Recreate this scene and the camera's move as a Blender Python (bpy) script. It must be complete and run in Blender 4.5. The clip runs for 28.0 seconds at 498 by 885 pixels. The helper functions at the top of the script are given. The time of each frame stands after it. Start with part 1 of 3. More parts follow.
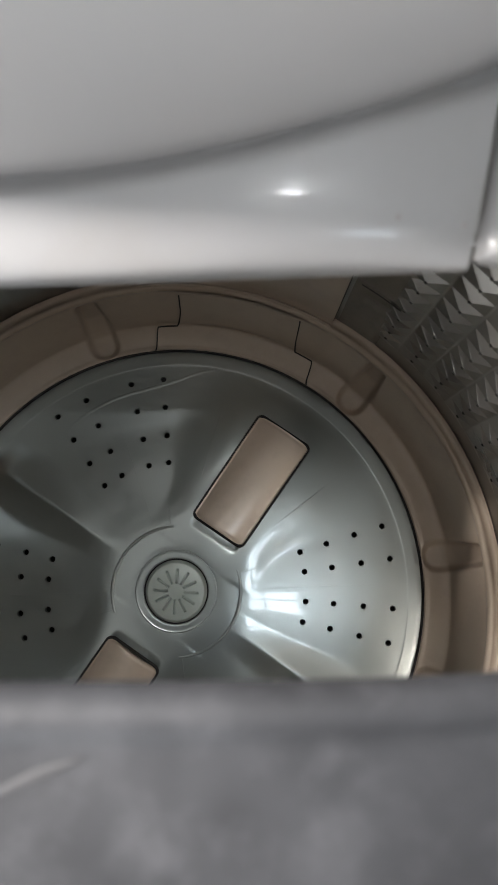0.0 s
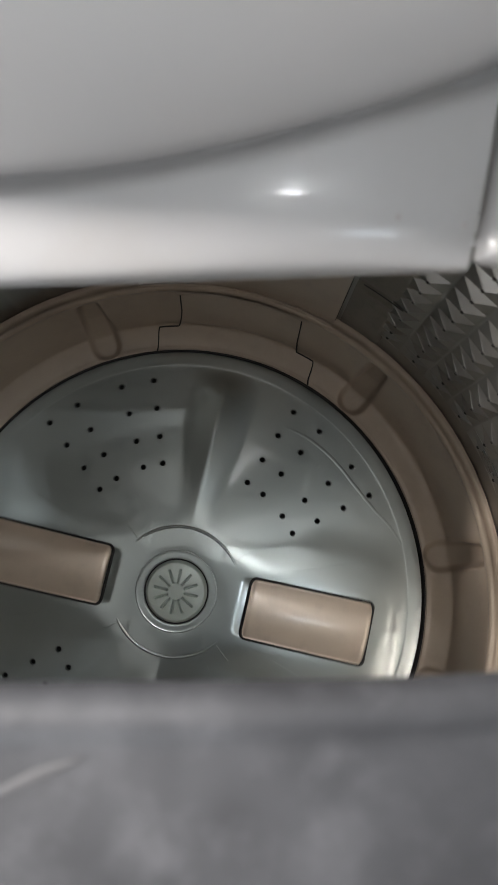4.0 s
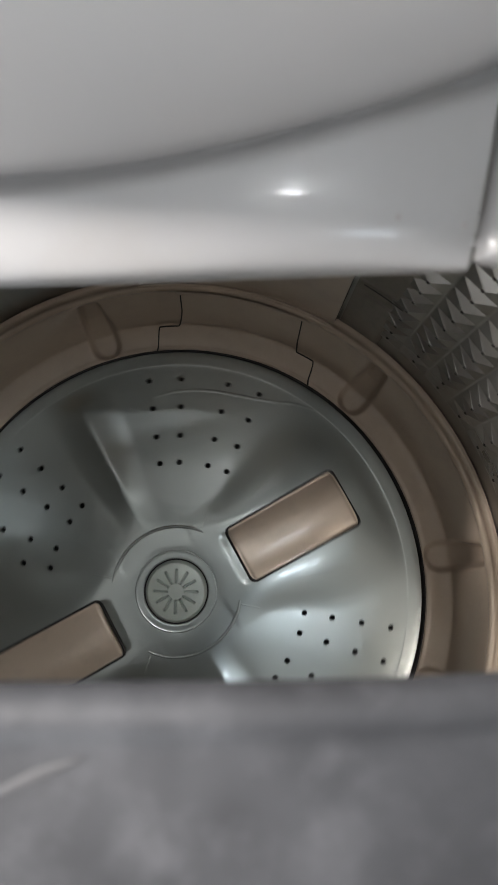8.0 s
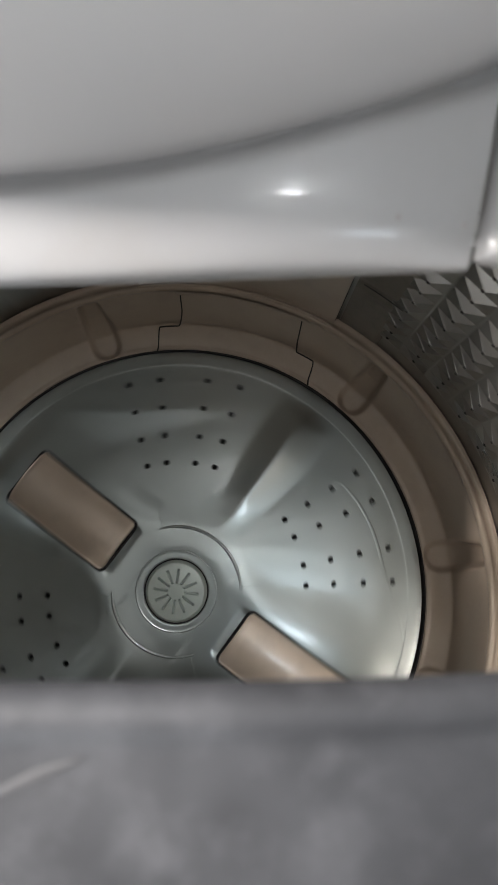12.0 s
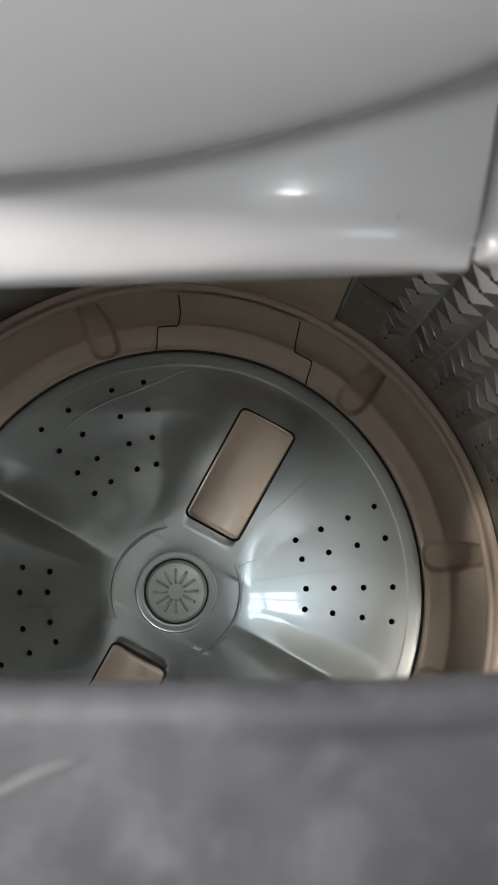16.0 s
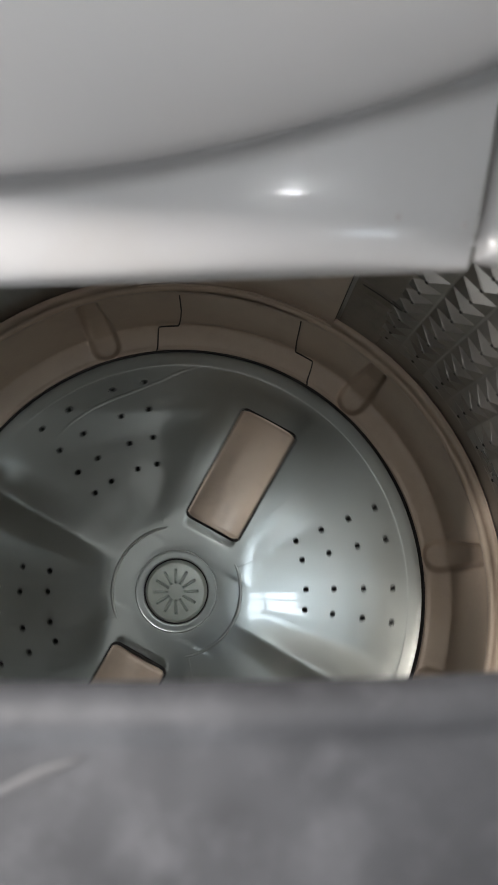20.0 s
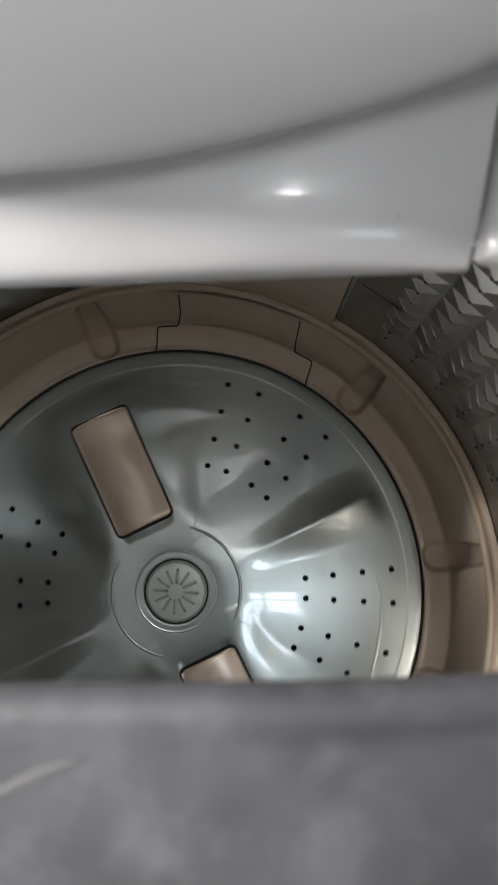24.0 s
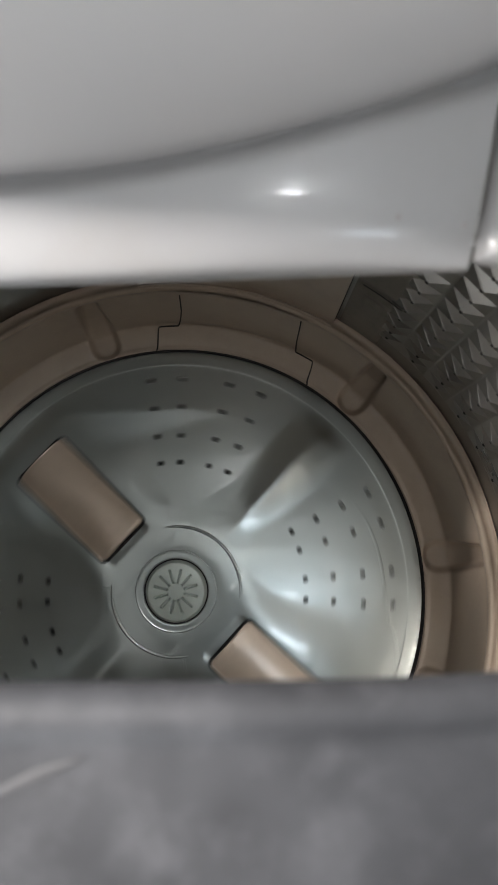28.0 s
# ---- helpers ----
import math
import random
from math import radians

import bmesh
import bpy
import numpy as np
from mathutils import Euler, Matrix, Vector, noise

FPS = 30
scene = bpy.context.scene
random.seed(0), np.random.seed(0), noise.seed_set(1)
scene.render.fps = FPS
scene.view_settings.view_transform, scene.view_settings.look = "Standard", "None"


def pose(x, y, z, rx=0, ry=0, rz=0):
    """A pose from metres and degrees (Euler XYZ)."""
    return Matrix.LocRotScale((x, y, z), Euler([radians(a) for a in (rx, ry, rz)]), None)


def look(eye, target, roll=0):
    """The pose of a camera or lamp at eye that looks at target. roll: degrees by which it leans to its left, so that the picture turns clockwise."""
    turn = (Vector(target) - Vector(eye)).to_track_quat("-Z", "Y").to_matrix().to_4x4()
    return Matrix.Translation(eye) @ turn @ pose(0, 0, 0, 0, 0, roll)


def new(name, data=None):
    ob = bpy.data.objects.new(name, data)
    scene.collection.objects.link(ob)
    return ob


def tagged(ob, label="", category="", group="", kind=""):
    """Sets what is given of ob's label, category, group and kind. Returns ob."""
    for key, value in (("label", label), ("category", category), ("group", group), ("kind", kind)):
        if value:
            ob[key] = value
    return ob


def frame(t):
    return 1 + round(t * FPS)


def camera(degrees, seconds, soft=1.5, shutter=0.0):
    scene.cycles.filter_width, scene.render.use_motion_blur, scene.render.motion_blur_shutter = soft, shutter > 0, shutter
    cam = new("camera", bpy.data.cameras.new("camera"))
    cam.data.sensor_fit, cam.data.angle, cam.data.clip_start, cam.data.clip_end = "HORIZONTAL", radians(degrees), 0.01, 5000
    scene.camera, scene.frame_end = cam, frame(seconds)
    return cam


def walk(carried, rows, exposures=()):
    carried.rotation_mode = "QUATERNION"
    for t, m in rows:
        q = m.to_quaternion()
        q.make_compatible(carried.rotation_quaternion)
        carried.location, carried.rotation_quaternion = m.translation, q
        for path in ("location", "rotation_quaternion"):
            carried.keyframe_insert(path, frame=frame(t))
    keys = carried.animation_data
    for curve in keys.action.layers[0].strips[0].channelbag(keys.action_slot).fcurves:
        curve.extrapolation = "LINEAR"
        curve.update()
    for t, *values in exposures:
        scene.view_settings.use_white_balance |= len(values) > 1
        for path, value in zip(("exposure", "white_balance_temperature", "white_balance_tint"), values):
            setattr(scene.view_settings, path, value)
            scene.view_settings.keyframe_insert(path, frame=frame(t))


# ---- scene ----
cam = camera(40, 28.0, soft=1.1, shutter=0.33)
EYE = pose(0.0495, 0.0411, 0.5545, 7.944, -0.756, 0)
walk(cam, [(0.0, EYE), (28.0, EYE)], [(0.0, 1.14, 6750, 13), (28.0, 1.14, 6750, 13)])
cam.data.dof.use_dof = True
cam.data.dof.focus_distance = 0.52
cam.data.dof.aperture_fstop = 15.0

# ---- light ----
world = bpy.data.worlds.new("sky")
scene.world = world
world.use_nodes = True
sky = world.node_tree.nodes.new("ShaderNodeTexSky")
sky.sky_type, sky.sun_disc = "NISHITA", False
SUN_ELEVATION, SUN_AZIMUTH = 33.0, 163.5      # azimuth: degrees from +x towards +y
sky.sun_elevation, sky.sun_rotation = radians(SUN_ELEVATION), radians(90 - SUN_AZIMUTH)
world.node_tree.links.new(sky.outputs[0], world.node_tree.nodes["Background"].inputs[0])
world.node_tree.nodes["Background"].inputs[1].default_value = 0.10
sun = new("sun", bpy.data.lights.new("sun", "SUN"))
sun.data.energy, sun.data.angle, sun.data.color = 6.4, radians(9), (1.0, 0.99, 0.98)
to_sun = Vector((math.cos(radians(SUN_AZIMUTH)) * math.cos(radians(SUN_ELEVATION)),
                 math.sin(radians(SUN_AZIMUTH)) * math.cos(radians(SUN_ELEVATION)), math.sin(radians(SUN_ELEVATION))))
sun.matrix_world = look(to_sun * 5, (0, 0, 0))
# ceiling opening made up to let the sun through to the drum
CEILING, SUN_HOLE_X, SUN_HOLE_Y, SUN_HOLE_HALF = 1.90, 0.05 + 1.55 * to_sun.x / to_sun.z, 0.05 + 1.55 * to_sun.y / to_sun.z, 0.38


def added_lamp(name, eye, target, wide, high, watts, colour=(0.95, 0.97, 1.0)):
    """An area lamp made up for an unseen opening, in the sky's place."""
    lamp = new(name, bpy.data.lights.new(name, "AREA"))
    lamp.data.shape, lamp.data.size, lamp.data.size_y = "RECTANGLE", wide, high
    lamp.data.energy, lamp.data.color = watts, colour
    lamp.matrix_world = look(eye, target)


# fill from an unseen window, added to brighten the lid and deck
added_lamp("added_window_lamp", (-1.3, -2.40, 1.0), (-1.3, 0, 1.0), 2.0, 1.3, 22, (0.88, 0.95, 1.0))
# added openings: one fills along the sun's path, one is mirrored in the disc
ADDED_OPENINGS = ((SUN_HOLE_X, SUN_HOLE_Y, SUN_HOLE_HALF, SUN_HOLE_HALF, 8.0), (0.66, -0.235, 0.16, 0.075, 1.3))
for x, y, hx, hy, watts in ADDED_OPENINGS:
    added_lamp("added_opening_lamp", (x, y, CEILING - 0.01), (x, y, 0), 2 * hx, 2 * hy, watts, (0.95, 0.97, 1.0) if hx > 0.2 else (0.74, 0.88, 1.0))
# unseen bulb, placed to give the small highlight on the deck
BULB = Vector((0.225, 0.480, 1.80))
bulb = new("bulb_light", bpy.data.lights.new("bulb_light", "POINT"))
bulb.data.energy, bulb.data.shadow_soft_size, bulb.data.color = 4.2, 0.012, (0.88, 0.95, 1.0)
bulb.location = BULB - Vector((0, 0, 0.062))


# ---- materials ----
def surface(name, colour, rough=0.5, metal=0.0, vary=0.12, scale=12.0, fine=400.0, bump=0.05, rough_vary=0.1,
            stain=None, stain_scale=25.0, stain_amount=0.5, coat=0.0, coat_rough=0.15):
    """A plain painted, plastic or metal surface with broad mottling, fine grain and optional dirt."""
    m = bpy.data.materials.new(name)
    m.use_nodes = True
    nodes, links = m.node_tree.nodes, m.node_tree.links
    b = nodes["Principled BSDF"]
    b.inputs["Metallic"].default_value = metal
    b.inputs["Coat Weight"].default_value = coat
    b.inputs["Coat Roughness"].default_value = coat_rough
    place = nodes.new("ShaderNodeTexCoord")
    broad = nodes.new("ShaderNodeTexNoise")
    broad.inputs["Scale"].default_value, broad.inputs["Detail"].default_value = scale, 5
    grain = nodes.new("ShaderNodeTexNoise")
    grain.inputs["Scale"].default_value, grain.inputs["Detail"].default_value = fine, 3
    for n in (broad, grain):
        links.new(place.outputs["Object"], n.inputs["Vector"])
    ramp = nodes.new("ShaderNodeMapRange")
    ramp.inputs["From Min"].default_value, ramp.inputs["From Max"].default_value = 0.2, 0.8
    ramp.inputs["To Min"].default_value, ramp.inputs["To Max"].default_value = 1 - vary, 1 + vary
    links.new(broad.outputs["Fac"], ramp.inputs["Value"])
    tone = nodes.new("ShaderNodeMix")
    tone.data_type, tone.blend_type = "RGBA", "MULTIPLY"
    tone.inputs["Factor"].default_value = 1.0
    tone.inputs[6].default_value = (*colour, 1)
    links.new(ramp.outputs[0], tone.inputs[7])
    last = tone.outputs[2]
    if stain:
        dirt = nodes.new("ShaderNodeTexNoise")
        dirt.inputs["Scale"].default_value, dirt.inputs["Detail"].default_value = stain_scale, 8
        dirt.inputs["Roughness"].default_value = 0.65
        links.new(place.outputs["Object"], dirt.inputs["Vector"])
        cut = nodes.new("ShaderNodeMapRange")
        cut.inputs["From Min"].default_value, cut.inputs["From Max"].default_value = 0.48, 0.72
        cut.inputs["To Max"].default_value = stain_amount
        links.new(dirt.outputs["Fac"], cut.inputs["Value"])
        over = nodes.new("ShaderNodeMix")
        over.data_type = "RGBA"
        over.inputs[7].default_value = (*stain, 1)
        links.new(cut.outputs[0], over.inputs["Factor"])
        links.new(last, over.inputs[6])
        last = over.outputs[2]
    links.new(last, b.inputs["Base Color"])
    gloss = nodes.new("ShaderNodeMapRange")
    gloss.inputs["From Min"].default_value, gloss.inputs["From Max"].default_value = 0.2, 0.8
    gloss.inputs["To Min"].default_value = max(0.03, rough - rough_vary)
    gloss.inputs["To Max"].default_value = min(1.0, rough + rough_vary)
    links.new(broad.outputs["Fac"], gloss.inputs["Value"])
    links.new(gloss.outputs[0], b.inputs["Roughness"])
    relief = nodes.new("ShaderNodeBump")
    relief.inputs["Strength"].default_value, relief.inputs["Distance"].default_value = bump, 0.0006
    links.new(grain.outputs["Fac"], relief.inputs["Height"])
    links.new(relief.outputs[0], b.inputs["Normal"])
    return m


SILVER = surface("silver_plastic", (0.385, 0.418, 0.402), 0.30, 0.96, 0.03, 14, 65, 0.045, 0.01, coat=0.85, coat_rough=0.02)
CAP_GREY = surface("cap_plastic", (0.45, 0.50, 0.455), 0.34, 0.15, 0.05, 60, 1200, 0.03, 0.05)
CHAMPAGNE = surface("champagne_plastic", (0.70, 0.572, 0.455), 0.38, 0.38, 0.05, 25, 900, 0.04, 0.05, (0.40, 0.32, 0.265), 45, 0.25, coat=1.0, coat_rough=0.17)
TAN = surface("tan_plastic", (0.395, 0.318, 0.248), 0.40, 0.1, 0.08, 18, 700, 0.05, 0.06, (0.28, 0.22, 0.18), 35, 0.4, coat=0.4, coat_rough=0.12)
STEEL = surface("drum_steel", (0.32, 0.31, 0.29), 0.28, 0.95, 0.08, 20, 800, 0.04, 0.01, (0.30, 0.27, 0.24), 40, 0.35)
TUB = surface("outer_tub_plastic", (0.05, 0.05, 0.05), 0.6, 0.0, 0.2, 20, 300, 0.2)
# black of the joints and seams, also used for shade in gaps and openings
GAP = surface("joint_and_shade_black", (0.015, 0.013, 0.012), 0.7, 0.0, 0.2, 40, 300, 0.1)
WHITE = surface("white_enamel", (0.375, 0.372, 0.371), 0.40, 0.0, 0.04, 10, 500, 0.02, 0.08, (0.34, 0.32, 0.295), 30, 0.35, coat=0.55, coat_rough=0.13)
LID_WHITE = surface("lid_plastic", (0.50, 0.488, 0.482), 0.42, 0.0, 0.03, 8, 500, 0.03, 0.06, (0.55, 0.50, 0.47), 12, 0.25)
DUSTY = surface("dusty_grey_plastic", (0.0415, 0.0428, 0.047), 0.55, 0.0, 0.55, 26, 500, 0.05, 0.1, (0.084, 0.085, 0.092), 75, 0.65)
PAINT = surface("wall_paint", (0.78, 0.77, 0.75), 0.8, 0.0, 0.06, 3, 120, 0.2)
FLOOR = surface("concrete_floor", (0.30, 0.29, 0.28), 0.8, 0.0, 0.12, 4, 150, 0.3, 0.1, (0.2, 0.19, 0.18), 6, 0.5)


PLATE = surface("dark_plate", (0.17, 0.15, 0.125), 0.45, 0.2, 0.15, 60, 700, 0.06, 0.08, (0.08, 0.07, 0.06), 90, 0.5)
STAIN = surface("dried_dirt", (0.33, 0.31, 0.29), 0.8, 0.0, 0.2, 200, 900, 0.2)
SCUFF = surface("pale_scuff", (0.063, 0.063, 0.066), 0.6, 0.0, 0.15, 200, 900, 0.1)
GLOW = bpy.data.materials.new("lit_glass")
GLOW.use_nodes = True
GLOW.node_tree.nodes["Principled BSDF"].inputs["Base Color"].default_value = (0.9, 0.9, 0.88, 1)
GLOW.node_tree.nodes["Principled BSDF"].inputs["Emission Color"].default_value = (1.0, 0.96, 0.90, 1)
GLOW.node_tree.nodes["Principled BSDF"].inputs["Emission Strength"].default_value = 3.0


# ---- mesh helpers ----
def mesh_of(name, verts, faces, material, smooth=True):
    me = bpy.data.meshes.new(name)
    me.from_pydata([tuple(v) for v in verts], [], faces)
    me.materials.append(material)
    if smooth:
        me.shade_smooth()
    me.update()
    return me


def part(name, me, parent=None, label=""):
    ob = new(name, me)
    if parent:
        ob.parent = parent
    return tagged(ob, label)


def grid_faces(rows, columns, closed):
    """Quads between the points of a grid kept row by row; closed: the columns run round."""
    return [(i * columns + j, i * columns + (j + 1) % columns, (i + 1) * columns + (j + 1) % columns, (i + 1) * columns + j)
            for i in range(rows - 1) for j in range(columns if closed else columns - 1)]


def lathe(name, profile, material, start=0.0, end=360.0, steps=240, shift=None, smooth=True):
    """A surface of revolution from (radius, height) pairs, from start to end degrees. shift(k, angle, r, z) moves its points."""
    closed = end - start > 359.9
    count = steps if closed else steps + 1
    verts = []
    for k, (r, z) in enumerate(profile):
        for j in range(count):
            a = radians(start + (end - start) * j / steps)
            rr, zz = shift(k, math.degrees(a), r, z) if shift else (r, z)
            verts.append((rr * math.cos(a), rr * math.sin(a), zz))
    return mesh_of(name, verts, grid_faces(len(profile), count, closed), material, smooth)


def solid_sweep(name, profile, stations, material, place, smooth=True, caps=True):
    """A closed profile of (u, v) pairs carried through the stations; place(station, u, v) gives each point."""
    n = len(profile)
    verts = [place(s, u, v) for s in stations for u, v in profile]
    faces = grid_faces(len(stations), n, True)
    if caps:
        faces += [tuple(range(n))[::-1], tuple(range((len(stations) - 1) * n, len(stations) * n))]
    return mesh_of(name, verts, faces, material, smooth)


def fine_profile(points, steps=4):
    """A Catmull-Rom curve through the pairs."""
    p = [points[0], *points, points[-1]]
    out = []
    for i in range(1, len(p) - 2):
        for s in range(steps):
            t = s / steps
            out.append(tuple(0.5 * (2 * p[i][k] + (p[i + 1][k] - p[i - 1][k]) * t
                                    + (2 * p[i - 1][k] - 5 * p[i][k] + 4 * p[i + 1][k] - p[i + 2][k]) * t * t
                                    + (3 * p[i][k] - p[i - 1][k] - 3 * p[i + 1][k] + p[i + 2][k]) * t ** 3) for k in (0, 1)))
    return out + [points[-1]]


def box_mesh(name, x0, x1, y0, y1, z0, z1, material, bevel=0.0, segments=3):
    bm = bmesh.new()
    bmesh.ops.create_cube(bm, size=1.0)
    for v in bm.verts:
        v.co = Vector(((x0 + x1) / 2 + v.co.x * (x1 - x0), (y0 + y1) / 2 + v.co.y * (y1 - y0), (z0 + z1) / 2 + v.co.z * (z1 - z0)))
    if bevel:
        bmesh.ops.bevel(bm, geom=bm.edges[:], offset=bevel, segments=segments, affect="EDGES", profile=0.5)
    me = bpy.data.meshes.new(name)
    bm.to_mesh(me)
    bm.free()
    me.materials.append(material)
    if bevel:
        me.shade_smooth()
    return me


def step(x, low, high):
    t = min(1.0, max(0.0, (x - low) / (high - low)))
    return t * t * (3 - 2 * t)


# ---- setting: a plain unseen room, with a window and two skylights added for light ----
def boxes_mesh(name, boxes, material):
    """Butted boxes (x0, x1, y0, y1, z0, z1) in one mesh, to leave an opening between them."""
    verts, faces = [], []
    for x0, x1, y0, y1, z0, z1 in boxes:
        n = len(verts)
        verts += [(x, y, z) for z in (z0, z1) for x, y in ((x0, y0), (x1, y0), (x1, y1), (x0, y1))]
        faces += [tuple(n + k for k in f) for f in ((3, 2, 1, 0), (4, 5, 6, 7), (0, 1, 5, 4), (1, 2, 6, 5), (2, 3, 7, 6), (3, 0, 4, 7))]
    return mesh_of(name, verts, faces, material, False)


def setting():
    g, c = -0.52, CEILING
    tagged(part("floor", box_mesh("floor", -2.8, 2.2, -2.4, 1.4, g - 0.1, g, FLOOR)), "bare grey concrete floor under the machine", "floor", kind="structure")
    walls = (("wall_north", -2.95, 2.35, 1.4, 1.55), ("wall_east", 2.2, 2.35, -2.4, 1.4), ("wall_west", -2.95, -2.8, -2.4, 1.4))
    for name, x0, x1, y0, y1 in walls:
        tagged(part(name, box_mesh(name, x0, x1, y0, y1, g - 0.1, c, PAINT)), "plain pale painted wall", "wall", kind="structure")
    south = [(-2.95, -2.3, -2.55, -2.4, g - 0.1, c), (-0.3, 2.35, -2.55, -2.4, g - 0.1, c), (-2.3, -0.3, -2.55, -2.4, g - 0.1, 0.35), (-2.3, -0.3, -2.55, -2.4, 1.65, c)]
    tagged(part("wall_south", boxes_mesh("wall_south", south, PAINT)), "unseen plain pale wall, a wide window opening added for fill light", "wall", kind="structure")
    # ceiling, added to darken the sky overhead: strips beside the openings
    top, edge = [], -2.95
    for x, y, hx, hy, _ in ADDED_OPENINGS:
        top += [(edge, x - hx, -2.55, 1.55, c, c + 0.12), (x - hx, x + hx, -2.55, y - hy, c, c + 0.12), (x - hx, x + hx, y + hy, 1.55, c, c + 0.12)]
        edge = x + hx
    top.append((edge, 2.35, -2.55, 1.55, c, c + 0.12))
    # glazing bars across the small opening, added to break up its reflection
    x, y, hx, hy, _ = ADDED_OPENINGS[-1]
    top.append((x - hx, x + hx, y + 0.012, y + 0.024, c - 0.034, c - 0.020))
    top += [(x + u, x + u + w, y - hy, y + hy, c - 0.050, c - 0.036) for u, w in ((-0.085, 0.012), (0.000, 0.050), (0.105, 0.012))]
    tagged(part("ceiling", boxes_mesh("ceiling", top, PAINT)), "unseen plain ceiling, added, with two openings for light, one with glazing bars", "ceiling", kind="structure")


# ---- the pulsator: a dished silver disc with two champagne paddles and two bare ridges ----
RIM = 0.1950
PAD_IN, PAD_OUT, PAD_HALF = 0.0564, 0.1534, 0.0233
DISH = fine_profile([(0.026, 0.0120), (0.036, 0.0128), (0.050, 0.0122), (0.062, 0.0110), (0.080, 0.0089), (0.103, 0.0064), (0.1265, 0.0042), (0.144, 0.0029),
                     (0.156, 0.0022), (0.166, 0.0017), (0.175, 0.0014), (0.181, 0.0012), (0.1836, 0.0012), (0.1842, 0.00128), (0.1856, 0.00128), (0.1900, 0.0012), (0.1940, 0.0011), (0.1950, 0.0008)], 6)
CREST = fine_profile([(0.026, 0.0120), (0.036, 0.0128), (0.050, 0.0130), (0.070, 0.0128), (0.110, 0.0102), (0.140, 0.0076), (0.154, 0.0060), (0.165, 0.0044),
                      (0.174, 0.0028), (0.181, 0.0016), (0.1836, 0.0012), (0.1842, 0.0013), (0.1856, 0.0013), (0.1900, 0.0012), (0.1940, 0.0011), (0.1950, 0.0008)], 6)

RIDGE = fine_profile([(0.026, 0.0120), (0.036, 0.0128), (0.050, 0.0124), (0.070, 0.0116), (0.100, 0.0112), (0.130, 0.0106), (0.155, 0.0090), (0.172, 0.0060), (0.194, 0.0010)], 4)


def dish_height(r):
    return float(np.interp(r, [p[0] for p in DISH], [p[1] for p in DISH]))


def crest_height(r):
    return float(np.interp(r, [p[0] for p in CREST], [p[1] for p in CREST]))


def disc_height(x, y):
    """Height of the disc: four scooped sectors between two housings along x, which carry the paddles, and two ridges along y."""
    r = math.hypot(x, y)
    low, high = dish_height(r), crest_height(r)
    ax, ay = abs(x), abs(y)
    # housings of the paddles
    side = max(ay - (PAD_HALF + 0.0020), 0.0) / (0.026 + 0.030 * step(ax, 0.05, 0.12))
    over = max((ax - 0.168) / 0.020, 0.0)
    housing = 1 - step(math.hypot(side, over), 0.0, 1.0)
    # notch at the inner end of each paddle
    notch = 0.0018 * step(ax, 0.0475, 0.0560) * (1 - step(ax, PAD_IN + 0.002, PAD_IN + 0.006)) * (1 - step(ay, PAD_HALF - 0.005, PAD_HALF - 0.001))
    high -= notch
    # bare ridges
    side = max(ax - 0.0006, 0.0) / (0.016 + 0.012 * step(ay, 0.06, 0.15))
    ridge = max(0.0, 1 - side) ** 1.5 * (1 - step(ay, 0.166, 0.184))
    top = float(np.interp(ay, [p[0] for p in RIDGE], [p[1] for p in RIDGE]))
    return max(low + (high - low) * (housing if ax > 0.03 else 0.0), low + (top - low) * (ridge if ay > 0.03 else 0.0))


HOLE_RADII = (0.1019, 0.1243, 0.1483, 0.1720)
HOLE_TURNS = (-15.5, -6.5, 6.6, 15.5)
HOLE_GROUPS = (54.3, 125.7, 234.3, 305.7)
HOLE_SIZE = 0.0024


